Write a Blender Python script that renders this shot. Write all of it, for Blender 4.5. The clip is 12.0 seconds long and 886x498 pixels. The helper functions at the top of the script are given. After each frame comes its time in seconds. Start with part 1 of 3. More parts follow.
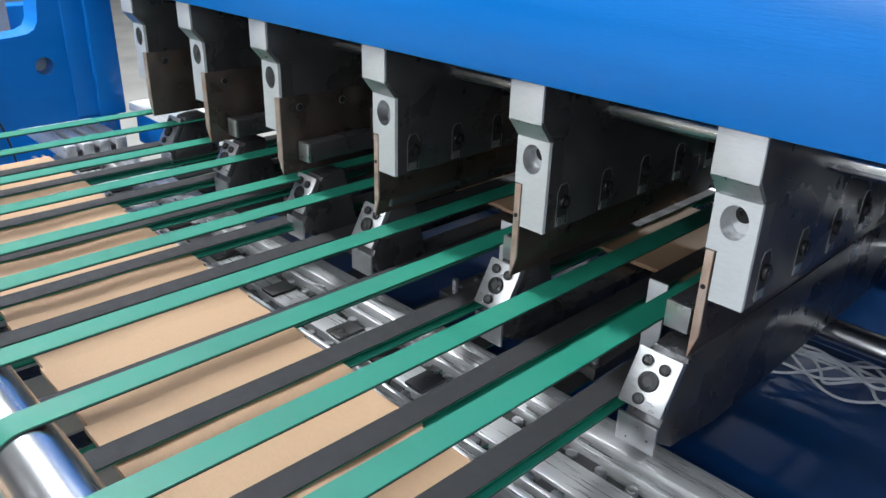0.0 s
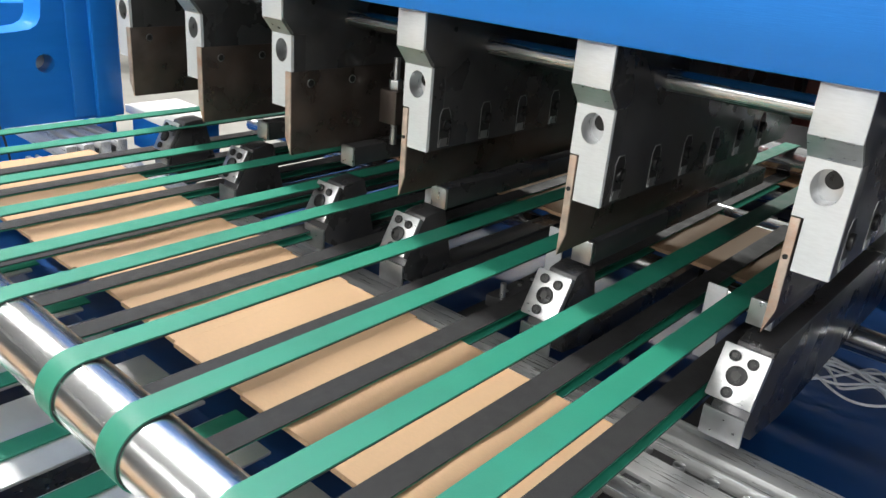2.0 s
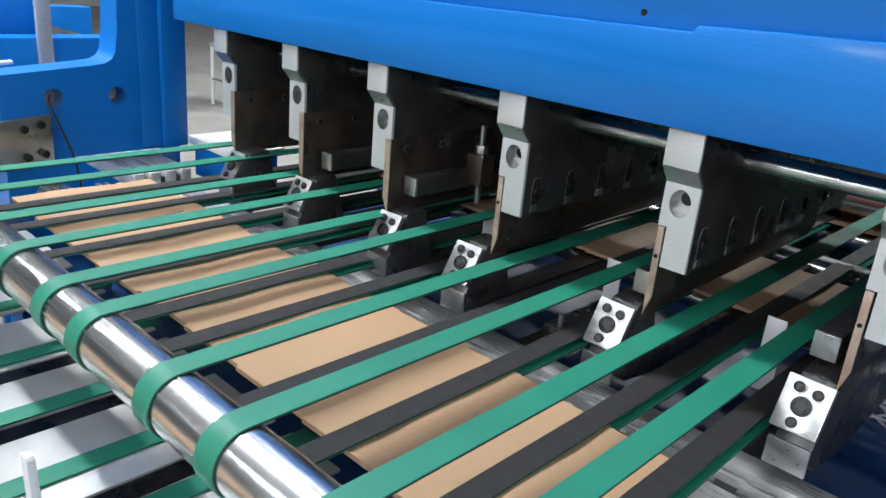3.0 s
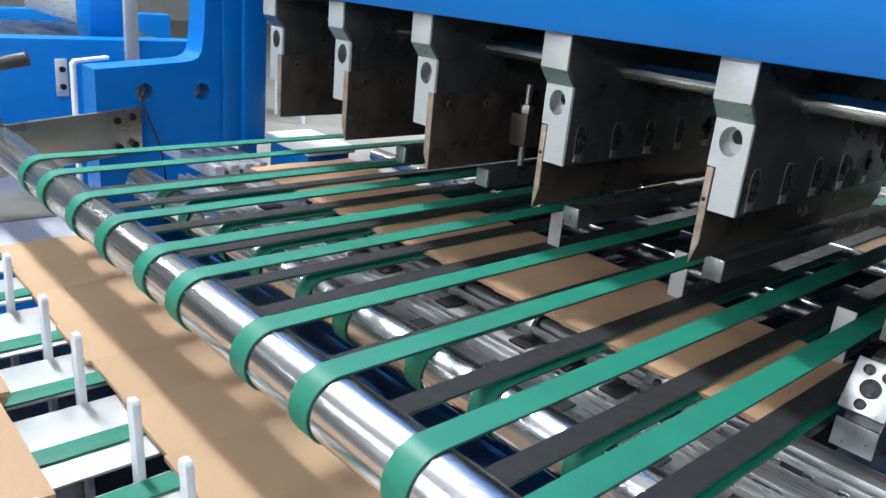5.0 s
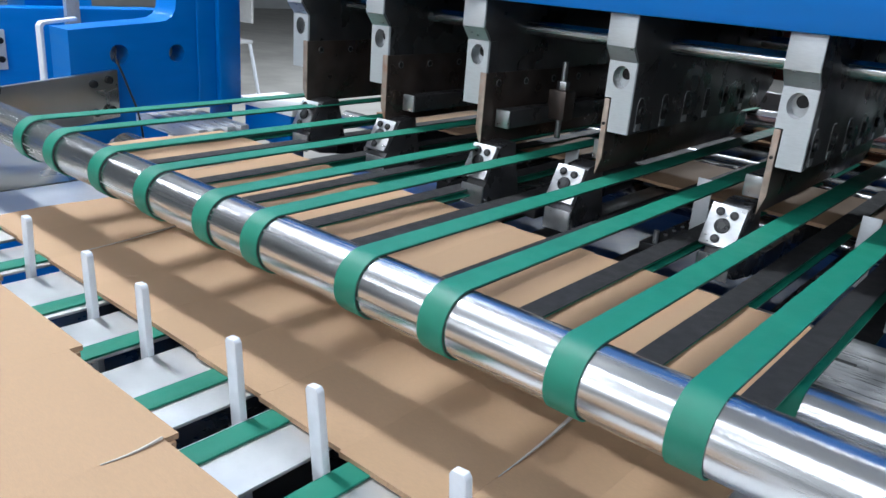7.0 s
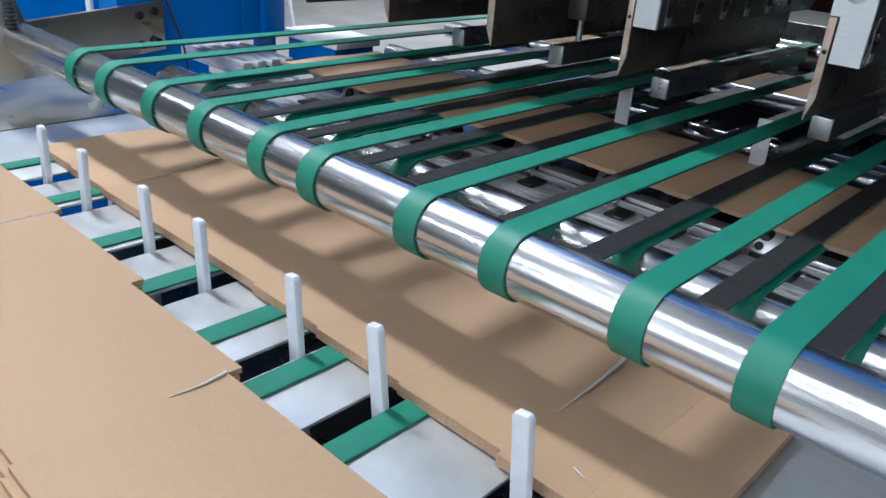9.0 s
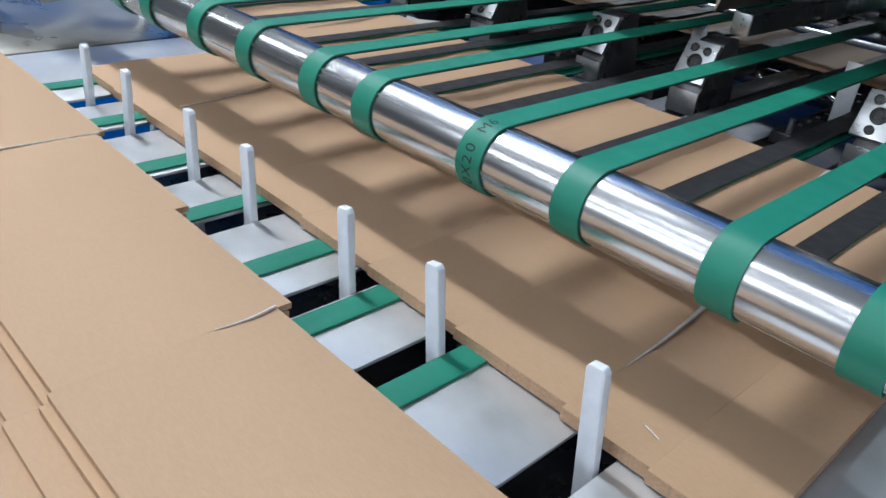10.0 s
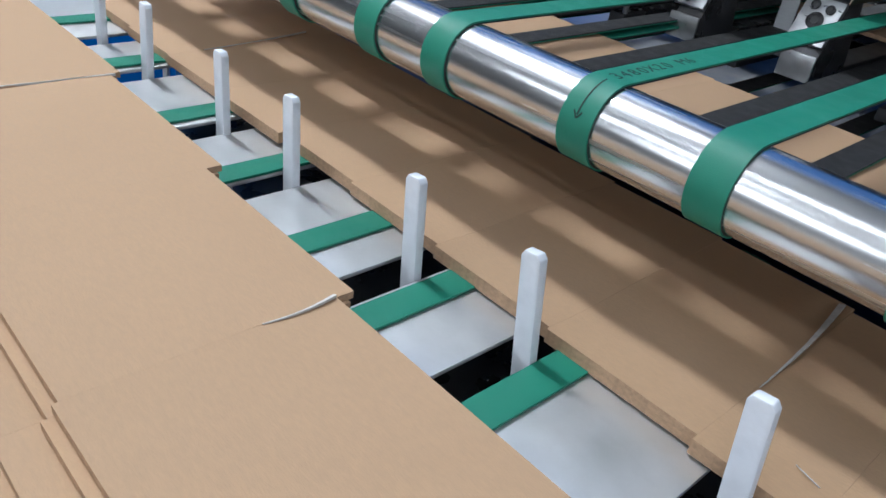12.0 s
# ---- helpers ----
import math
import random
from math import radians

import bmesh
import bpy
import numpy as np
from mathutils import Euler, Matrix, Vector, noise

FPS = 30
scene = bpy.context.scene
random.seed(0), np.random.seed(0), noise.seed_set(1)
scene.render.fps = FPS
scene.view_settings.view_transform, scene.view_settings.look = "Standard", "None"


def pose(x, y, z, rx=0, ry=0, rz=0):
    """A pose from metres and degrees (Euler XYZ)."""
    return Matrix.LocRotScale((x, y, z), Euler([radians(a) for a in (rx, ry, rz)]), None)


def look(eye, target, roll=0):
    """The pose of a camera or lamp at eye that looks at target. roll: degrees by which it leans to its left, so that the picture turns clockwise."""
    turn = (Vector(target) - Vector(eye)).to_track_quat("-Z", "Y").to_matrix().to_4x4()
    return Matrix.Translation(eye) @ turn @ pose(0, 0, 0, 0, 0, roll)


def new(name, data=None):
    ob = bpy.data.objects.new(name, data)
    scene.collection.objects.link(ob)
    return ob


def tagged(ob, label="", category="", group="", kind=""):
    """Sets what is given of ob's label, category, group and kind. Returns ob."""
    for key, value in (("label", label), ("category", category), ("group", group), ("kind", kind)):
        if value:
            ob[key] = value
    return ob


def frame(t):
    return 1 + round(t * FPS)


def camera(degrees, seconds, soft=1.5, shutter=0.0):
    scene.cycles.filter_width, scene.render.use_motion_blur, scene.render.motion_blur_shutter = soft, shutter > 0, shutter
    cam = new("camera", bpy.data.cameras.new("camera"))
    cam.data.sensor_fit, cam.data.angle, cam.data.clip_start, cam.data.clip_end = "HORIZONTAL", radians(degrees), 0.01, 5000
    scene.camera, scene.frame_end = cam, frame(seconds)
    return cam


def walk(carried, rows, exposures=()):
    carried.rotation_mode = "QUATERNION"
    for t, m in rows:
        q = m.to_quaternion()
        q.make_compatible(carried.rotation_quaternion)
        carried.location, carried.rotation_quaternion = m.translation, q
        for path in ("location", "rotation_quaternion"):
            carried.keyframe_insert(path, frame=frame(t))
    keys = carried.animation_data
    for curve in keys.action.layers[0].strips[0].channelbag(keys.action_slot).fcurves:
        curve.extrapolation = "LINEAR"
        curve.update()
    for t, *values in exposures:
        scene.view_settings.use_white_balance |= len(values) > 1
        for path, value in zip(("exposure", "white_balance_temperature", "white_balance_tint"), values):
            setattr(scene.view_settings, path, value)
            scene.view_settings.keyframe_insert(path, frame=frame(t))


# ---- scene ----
cam = camera(59.77, 12.0)
PATH = [
    (0.0, (0.4714, -0.0128, 1.1965), (-0.3086, 0.7512, 0.6987), 1.64),
    (0.5, (0.4428, -0.0026, 1.2035), (-0.3479, 0.7637, 0.7264), 2.08),
    (1.0, (0.4111, -0.0499, 1.1713), (-0.3166, 0.7824, 0.7047), 2.90),
    (1.5, (0.4016, -0.0885, 1.1723), (-0.3039, 0.7580, 0.6973), 3.70),
    (2.0, (0.3990, -0.1049, 1.1766), (-0.3122, 0.7459, 0.7181), 4.93),
    (2.5, (0.4002, -0.1209, 1.1787), (-0.3350, 0.7202, 0.7403), 4.90),
    (3.0, (0.3931, -0.1434, 1.1771), (-0.3690, 0.6872, 0.7656), 5.13),
    (3.2, (0.3935, -0.1439, 1.1802), (-0.3791, 0.6734, 0.7646), 4.50),
    (4.8, (0.4076, -0.1828, 1.1557), (-0.4258, 0.5888, 0.7682), 5.86),
    (5.0, (0.4078, -0.1835, 1.1559), (-0.4167, 0.5943, 0.7620), 5.50),
    (5.5, (0.4280, -0.2021, 1.1459), (-0.3912, 0.5845, 0.7586), 5.27),
    (6.0, (0.3995, -0.2192, 1.1542), (-0.4058, 0.5701, 0.7438), 4.22),
    (6.5, (0.3480, -0.2499, 1.1171), (-0.4049, 0.5847, 0.6968), 3.57),
    (6.7, (0.3378, -0.2871, 1.1060), (-0.3776, 0.5874, 0.7017), 4.71),
    (8.3, (0.3210, -0.2940, 1.1210), (-0.8630, 1.1090, 0.3260), 3.50),
    (8.5, (0.3180, -0.2990, 1.1195), (-0.8660, 1.0940, 0.3100), 3.80),
    (9.0, (0.3125, -0.2980, 1.1070), (-0.8870, 1.0620, 0.2660), 4.75),
    (9.5, (0.3104, -0.2848, 1.1012), (-0.4181, 0.494, 0.551), 4.77),
    (10.0, (0.2788, -0.2885, 1.0821), (-0.4474, 0.4703, 0.5018), 6.11),
    (10.5, (0.2303, -0.2727, 1.0656), (-0.4914, 0.472, 0.4619), 7.63),
    (11.0, (0.1958, -0.2585, 1.0366), (-0.5227, 0.4742, 0.4146), 8.55),
    (11.5, (0.1895, -0.2619, 1.0353), (-0.5183, 0.472, 0.4025), 9.24),
    (12.0, (0.1891, -0.2669, 1.0403), (-0.5122, 0.4807, 0.4163), 8.96),
]
walk(cam, [(t, look(eye, target, roll)) for t, eye, target, roll in PATH],
     exposures=[(0.0, -0.2, 6350, 10), (0.6, -0.15, 6350, 10), (0.9, 0.05, 7000, 10), (1.6, 0.12, 7300, 10), (2.2, -0.1, 6800, 10), (3.0, -0.35, 6500, 10), (4.8, -0.25, 6300, 10), (6.5, -0.5, 6150, 10), (8.3, -0.66, 5850, 10), (9.0, -0.72, 5900, 10), (10.5, -0.88, 6000, 10), (12.0, -0.95, 6000, 10)])

# ---- world and light ----
world = bpy.data.worlds.new("hall_air")
scene.world = world
world.use_nodes = True
world.node_tree.nodes["Background"].inputs[0].default_value = (0.80, 0.90, 1.0, 1)
world.node_tree.nodes["Background"].inputs[1].default_value = 0.45


def strip_lamp(x, y, z, lx, ly, watts, colour=(0.94, 0.98, 1.0)):
    data = bpy.data.lights.new("key_fill_strip", "AREA")
    data.shape, data.size, data.size_y, data.energy, data.color = "RECTANGLE", lx, ly, watts, colour
    ob = new("key_fill_strip", data)
    ob.matrix_world = pose(x, y, z)
    return ob


# rows of strips under the hall roof: one key, the rest unseen added fill
KEY_AND_FILL = [(-1.75, 0.0, 3.5, 1.2, 0.22, 200), (-2.0, -3.4, 3.7, 2.4, 0.25, 70), (1.6, -3.4, 3.7, 2.4, 0.25, 70), (1.2, 1.6, 3.9, 2.4, 0.2, 60), (0.4, -1.6, 3.6, 2.4, 0.12, 35), (-6.0, -0.6, 3.9, 2.4, 0.3, 80), (3.8, -6.2, 3.4, 2.4, 0.3, 370), (-1.5, -7.0, 3.4, 2.4, 0.3, 460), (6.5, -1.5, 3.6, 0.3, 2.4, 240), (-3.0, 5.5, 3.9, 2.4, 0.3, 420)]
for row in KEY_AND_FILL:
    strip_lamp(*row)


# ---- materials ----
def material(name, colour, rough=0.5, metal=0.0, spread=0.12, scale=30.0, stretch=(1, 1, 1), bump=0.0, bump_scale=200.0, stain=0.0, stain_scale=6.0, coat=0.0, rough_spread=0.1, random=0.0, stain_colour=None, ior=1.5):
    """Principled surface: fine grain and broad stains in object space, with a little relief."""
    m = bpy.data.materials.new(name)
    m.use_nodes = True
    n, l = m.node_tree.nodes, m.node_tree.links
    b = n["Principled BSDF"]
    b.inputs["Metallic"].default_value = metal
    b.inputs["IOR"].default_value = ior
    b.inputs["Coat Weight"].default_value = coat
    b.inputs["Coat Roughness"].default_value = 0.12
    tc = n.new("ShaderNodeTexCoord")
    mp = n.new("ShaderNodeMapping")
    mp.inputs["Scale"].default_value = stretch
    l.new(tc.outputs["Object"], mp.inputs["Vector"])
    g = n.new("ShaderNodeTexNoise")
    g.inputs["Scale"].default_value, g.inputs["Detail"].default_value = scale, 5
    l.new(mp.outputs[0], g.inputs["Vector"])
    ramp = n.new("ShaderNodeMapRange")
    ramp.inputs["From Min"].default_value, ramp.inputs["From Max"].default_value = 0.3, 0.7
    ramp.inputs["To Min"].default_value, ramp.inputs["To Max"].default_value = 1 - spread, 1 + spread
    l.new(g.outputs["Fac"], ramp.inputs["Value"])
    mul = n.new("ShaderNodeVectorMath")
    mul.operation = "SCALE"
    mul.inputs[0].default_value = colour
    l.new(ramp.outputs[0], mul.inputs["Scale"])
    col = mul.outputs[0]
    if random:
        info = n.new("ShaderNodeObjectInfo")
        rr = n.new("ShaderNodeMapRange")
        rr.inputs["To Min"].default_value, rr.inputs["To Max"].default_value = 1 - random, 1 + random
        l.new(info.outputs["Random"], rr.inputs["Value"])
        rm = n.new("ShaderNodeVectorMath")
        rm.operation = "SCALE"
        l.new(col, rm.inputs[0])
        l.new(rr.outputs[0], rm.inputs["Scale"])
        col = rm.outputs[0]
    if stain:
        s = n.new("ShaderNodeTexNoise")
        s.inputs["Scale"].default_value, s.inputs["Detail"].default_value, s.inputs["Roughness"].default_value = stain_scale, 8, 0.65
        l.new(tc.outputs["Object"], s.inputs["Vector"])
        sr = n.new("ShaderNodeMapRange")
        sr.inputs["From Min"].default_value, sr.inputs["From Max"].default_value = 0.48, 0.72
        sr.inputs["To Min"].default_value, sr.inputs["To Max"].default_value = 0, stain
        l.new(s.outputs["Fac"], sr.inputs["Value"])
        mix = n.new("ShaderNodeMix")
        mix.data_type = "RGBA"
        l.new(sr.outputs[0], mix.inputs["Factor"])
        l.new(col, mix.inputs["A"])
        mix.inputs["B"].default_value = (*(stain_colour or [c * 0.35 for c in colour]), 1)
        col = mix.outputs["Result"]
    l.new(col, b.inputs["Base Color"])
    rmap = n.new("ShaderNodeMapRange")
    rmap.inputs["From Min"].default_value, rmap.inputs["From Max"].default_value = 0.3, 0.7
    rmap.inputs["To Min"].default_value, rmap.inputs["To Max"].default_value = max(0.02, rough - rough_spread), min(1, rough + rough_spread)
    l.new(g.outputs["Fac"], rmap.inputs["Value"])
    l.new(rmap.outputs[0], b.inputs["Roughness"])
    if bump:
        h = n.new("ShaderNodeTexNoise")
        h.inputs["Scale"].default_value, h.inputs["Detail"].default_value = bump_scale, 4
        l.new(mp.outputs[0], h.inputs["Vector"])
        bp = n.new("ShaderNodeBump")
        bp.inputs["Strength"].default_value, bp.inputs["Distance"].default_value = bump, 0.001
        l.new(h.outputs["Fac"], bp.inputs["Height"])
        l.new(bp.outputs[0], b.inputs["Normal"])
    return m


GREEN = material("green_belt_face", (0.011, 0.185, 0.122), 0.52, spread=0.06, scale=60, bump=0.15, bump_scale=1500, stain=0.25, stain_scale=9)
BLACK = material("black_belt_back", (0.024, 0.024, 0.026), 0.66, spread=0.15, scale=90, bump=0.2, bump_scale=1800, stain=0.3, stain_scale=12, stain_colour=(0.036, 0.034, 0.033), ior=1.4)
CHROME = material("polished_roller_steel", (0.63, 0.635, 0.65), 0.25, 1.0, spread=0.03, scale=60, stretch=(0.1, 4, 4), rough_spread=0.04)
STEEL = material("ground_steel", (0.52, 0.53, 0.545), 0.34, 0.95, spread=0.08, scale=120, stretch=(1, 4, 1), rough_spread=0.08)
MILLED = material("milled_steel_face", (0.66, 0.68, 0.71), 0.44, 0.4, spread=0.05, scale=160, stretch=(1, 1, 6), bump=0.1, bump_scale=900)
OXIDE = material("black_oxide_steel", (0.085, 0.085, 0.091), 0.30, 0.65, spread=0.22, scale=22, bump=0.05, bump_scale=300, stain=0.4, stain_scale=10, stain_colour=(0.11, 0.095, 0.085), rough_spread=0.1)
BLADE = material("hardened_blade_steel", (0.095, 0.078, 0.070), 0.34, 0.7, spread=0.25, scale=30, stain=0.5, stain_scale=16, stain_colour=(0.10, 0.055, 0.038), rough_spread=0.12)
RUST = material("rusty_blade_edge", (0.5, 0.40, 0.34), 0.5, 0.6, spread=0.25, scale=120, stain=0.8, stain_scale=60, stain_colour=(0.34, 0.14, 0.07))
ALU = material("aluminium_profile", (0.74, 0.745, 0.755), 0.34, 0.65, spread=0.06, scale=80, stretch=(0.3, 6, 6), stain=0.08, stain_scale=30)
SHEET = material("stainless_sheet", (0.70, 0.705, 0.71), 0.40, 0.72, spread=0.05, scale=34, stretch=(1, 1.6, 1), rough_spread=0.07, stain=0.06, stain_scale=90)
GALV = material("galvanised_sheet", (0.52, 0.50, 0.45), 0.3, 0.95, spread=0.14, scale=9, stain=0.3, stain_scale=7, stain_colour=(0.40, 0.40, 0.39), rough_spread=0.1)
KRAFT = material("kraft_cardboard", (0.415, 0.268, 0.160), 0.72, spread=0.05, scale=220, stretch=(1, 3, 1), bump=0.25, bump_scale=420, stain=0.14, stain_scale=7, stain_colour=(0.31, 0.20, 0.122), random=0.05, ior=1.4)
FLUTE = material("cardboard_cut_edge", (0.38, 0.245, 0.15), 0.9, spread=0.18, scale=400)
PAPER = material("torn_grey_paper_edge", (0.52, 0.50, 0.48), 0.85, spread=0.12, scale=200)
BLUE = material("gloss_blue_paint", (0.001, 0.150, 0.52), 0.42, spread=0.05, scale=14, stretch=(0.35, 1, 5), bump=0.14, bump_scale=240, coat=0.12, rough_spread=0.12, ior=1.35)
# blue of the low deck, a darker tone than gloss_blue_paint
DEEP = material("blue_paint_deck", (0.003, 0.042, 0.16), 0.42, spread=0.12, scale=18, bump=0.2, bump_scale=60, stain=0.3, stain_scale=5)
PLASTIC = material("white_nylon", (0.66, 0.69, 0.75), 0.42, spread=0.05, scale=80, stain=0.12, stain_scale=60, bump=0.05)
# black plastic parts; also put into grooves, slots and cutouts as their shade
DARK = material("black_plastic_and_recess_shade", (0.018, 0.018, 0.019), 0.45, spread=0.2, scale=60)
BOLT = material("black_bolt", (0.028, 0.028, 0.03), 0.34, 0.7, spread=0.25, scale=200)
RED = material("red_oxide_paint", (0.16, 0.022, 0.018), 0.4, spread=0.15, scale=20, stain=0.4)
CONCRETE = material("concrete_floor", (0.36, 0.35, 0.33), 0.7, spread=0.12, scale=4, stain=0.4, stain_scale=1.2, bump=0.2, bump_scale=60)
PLASTER = material("hall_wall", (0.55, 0.57, 0.58), 0.8, spread=0.06, scale=3, stain=0.2, stain_scale=0.6)
ROOF = material("hall_roof", (0.62, 0.64, 0.66), 0.8, spread=0.06, scale=3)
LENS = material("red_lens", (0.6, 0.01, 0.01), 0.15)
INK = material("black_ink", (0.01, 0.03, 0.025), 0.7)
WHITE = material("white_paper", (0.8, 0.8, 0.79), 0.7, spread=0.03, scale=40)


# ---- mesh tools ----
def box(bm, x0, x1, y0, y1, z0, z1, bevel=0.0):
    """A box, added to bm; bevelled edges if wanted."""
    t = bmesh.new()
    bmesh.ops.create_cube(t, size=1)
    bmesh.ops.transform(t, matrix=Matrix.LocRotScale(((x0 + x1) / 2, (y0 + y1) / 2, (z0 + z1) / 2), None, (x1 - x0, y1 - y0, z1 - z0)), verts=t.verts)
    if bevel:
        bmesh.ops.bevel(t, geom=t.edges[:], offset=bevel, segments=2, affect="EDGES", profile=0.5)
    join(bm, t)
    return bm


def join(bm, t):
    me = bpy.data.meshes.new("tmp")
    t.to_mesh(me)
    bm.from_mesh(me)
    bpy.data.meshes.remove(me)
    t.free()


def cyl(bm, a, b, r, seg=24, r2=None, bevel=0.0):
    """A capped cylinder from a to b."""
    a, b = Vector(a), Vector(b)
    t = bmesh.new()
    bmesh.ops.create_cone(t, cap_ends=True, segments=seg, radius1=r, radius2=r if r2 is None else r2, depth=(b - a).length)
    if bevel:
        rim = [e for e in t.edges if abs(e.verts[0].co.z - e.verts[1].co.z) < 1e-7]
        bmesh.ops.bevel(t, geom=rim, offset=bevel, segments=2, affect="EDGES", profile=0.5)
    q = (b - a).normalized().to_track_quat("Z", "Y").to_matrix().to_4x4()
    bmesh.ops.transform(t, matrix=Matrix.Translation((a + b) / 2) @ q, verts=t.verts)
    join(bm, t)
    return bm


def prism(bm, outline, axis, lo, hi, bevel=0.0, holes=()):
    """An outline in the two other axes, extruded along axis from lo to hi."""
    t = bmesh.new()
    put = {"x": lambda u, v, w: (w, u, v), "y": lambda u, v, w: (u, w, v), "z": lambda u, v, w: (u, v, w)}[axis]
    loops = [outline, *holes]
    edges = []
    for loop in loops:
        vs = [t.verts.new(put(u, v, lo)) for u, v in loop]
        edges += [t.edges.new((vs[i], vs[(i + 1) % len(vs)])) for i in range(len(vs))]
    if holes:
        bmesh.ops.triangle_fill(t, use_beauty=True, use_dissolve=False, edges=edges)
    else:
        t.faces.new(t.verts[:])
    out = bmesh.ops.extrude_face_region(t, geom=t.faces[:])
    d = Vector(put(0, 0, hi - lo))
    bmesh.ops.translate(t, vec=d, verts=[v for v in out["geom"] if isinstance(v, bmesh.types.BMVert)])
    bmesh.ops.recalc_face_normals(t, faces=t.faces[:])
    if bevel:
        bmesh.ops.bevel(t, geom=[e for e in t.edges if e.calc_face_angle(0) > 0.5], offset=bevel, segments=2, affect="EDGES", profile=0.5)
    join(bm, t)
    return bm


def ring(cx, cy, r, n=20, ry=None):
    return [(cx + r * math.cos(2 * math.pi * i / n), cy + (ry or r) * math.sin(2 * math.pi * i / n)) for i in range(n)]


def mesh_object(name, bm, mat, smooth=True):
    me = bpy.data.meshes.new(name)
    bm.to_mesh(me)
    bm.free()
    for m in mat if isinstance(mat, (list, tuple)) else [mat]:
        me.materials.append(m)
    if smooth:
        for p in me.polygons:
            p.use_smooth = True
        me.set_sharp_from_angle(angle=radians(35))
    return new(name, me)


def part(name, bm, mat, parent, label=""):
    ob = mesh_object(name, bm, mat)
    ob.parent = parent
    if label:
        ob["label"] = label
    return ob


def thing(name, label, category, group="", kind="", at=(0, 0, 0)):
    ob = new(name)
    ob.location = at
    return tagged(ob, label, category, group, kind)


def bm_new():
    return bmesh.new()


# ---- the hall ----
def hall():
    tagged(mesh_object("floor", box(bm_new(), -14, 14, -14, 14, -0.2, 0.0), CONCRETE), "grey concrete floor of a factory hall", "floor", kind="structure")
    tagged(mesh_object("ceiling", box(bm_new(), -14, 14, -14, 14, 4.6, 4.75), ROOF), "pale sheet roof of the hall", "ceiling", kind="structure")
    for name, b in (("wall_north", (-14, 14, 14, 14.2, 0, 4.6)), ("wall_south", (-14, 14, -14.2, -14, 0, 4.6)), ("wall_west", (-14.2, -14, -14, 14, 0, 4.6)), ("wall_east", (14, 14.2, -14, 14, 0, 4.6))):
        tagged(mesh_object(name, box(bm_new(), *b), PLASTER), "pale painted hall wall", "wall", kind="structure")


hall()

# ---- the belt conveyor ----
RY, RZ, RR = 0.0649, 0.8970, 0.0222       # front roller
BT = 0.002                                # belt thickness
BELT_X = (0.2213, 0.1490, 0.0538, -0.0239, -0.1324, -0.1986, -0.2921, -0.3767, -0.4736, -0.5468)
BOARD_TOP = RZ - RR - BT
BOARD = 0.0042
LOW_TOP = BOARD_TOP - BOARD
R2Y, R2R = 0.222, 0.0220
R2Z = LOW_TOP - BT - R2R
FAR = 1.10                                # the belts' far end


def loop_path(y0, z0, r0, y1, z1, r1, n=16):
    """Outlines of a belt round two pulleys: lists of (y, z) outside, under the face, over the backing and inside."""
    out = []
    for rr in (1, 0.48, 0.46, 0):
        pts = []
        for i in range(n + 1):
            a = math.pi / 2 + math.pi * i / n
            pts.append((y0 + (r0 + rr * BT) * math.cos(a), z0 + (r0 + rr * BT) * math.sin(a)))
        for i in range(n + 1):
            a = -math.pi / 2 + math.pi * i / n
            pts.append((y1 + (r1 + rr * BT) * math.cos(a), z1 + (r1 + rr * BT) * math.sin(a)))
        out.append(pts)
    return out


def belt_mesh(x, w, outer, inner):
    """A closed flat band between two outlines."""
    bm = bm_new()
    rows = []
    for pts in (outer, inner):
        rows.append([(bm.verts.new((x - w / 2, y, z)), bm.verts.new((x + w / 2, y, z))) for y, z in pts])
    n = len(outer)
    for i in range(n):
        j = (i + 1) % n
        (a, b), (c, d) = rows[0][i], rows[0][j]
        (e, f), (g, h) = rows[1][i], rows[1][j]
        for q in ((a, b, d, c), (f, e, g, h), (a, c, g, e), (b, f, h, d)):
            bm.faces.new(q)
    bmesh.ops.recalc_face_normals(bm, faces=bm.faces[:])
    return bm


def belt(x, w, path, label, group):
    e = thing("conveyor_belt", label, "belt", group)
    part("face", belt_mesh(x, w, path[0], path[1]), GREEN, e, "green rubber face")
    part("backing", belt_mesh(x, w, path[2], path[3]), BLACK, e, "black fabric backing")
    return e


def upper_belts():
    path = loop_path(RY, RZ, RR, FAR, RZ, RR)
    return [belt(x, 0.0205, path, "narrow green belt with a black back, looped round the steel roller", "upper conveyor belts") for x in BELT_X]


def lower_belts():
    path = loop_path(R2Y, R2Z, R2R, FAR, R2Z, R2R)
    return [belt(x + 0.004, 0.0205, path, "green belt under the boards, looped round the lower roller", "lower conveyor belts") for x in BELT_X]


def roller(name, y, z, r, x0, x1, label, journal=0.008):
    e = thing(name, label, "roller", at=(0, y, z))
    part("shell", cyl(bm_new(), (x0, 0, 0), (x1, 0, 0), r, 64, bevel=0.0015), CHROME, e)
    part("journal", cyl(bm_new(), (x0 - 0.03, 0, 0), (x0, 0, 0), journal, 20), STEEL, e)
    part("journal", cyl(bm_new(), (x1, 0, 0), (x1 + 0.03, 0, 0), journal, 20), STEEL, e)
    return e


BELTS = upper_belts()
lower_belts()
FRONT_ROLLER = roller("front_roller", RY, RZ, RR, -0.742, 0.52, "polished steel roller carrying the green belts")
LOW_ROLLER = roller("lower_roller", R2Y, R2Z, R2R, -0.66, 0.52, "steel roller below, under the lower belts")
roller("far_roller", FAR, RZ, RR, -0.66, 0.52, "steel roller deep inside the machine")
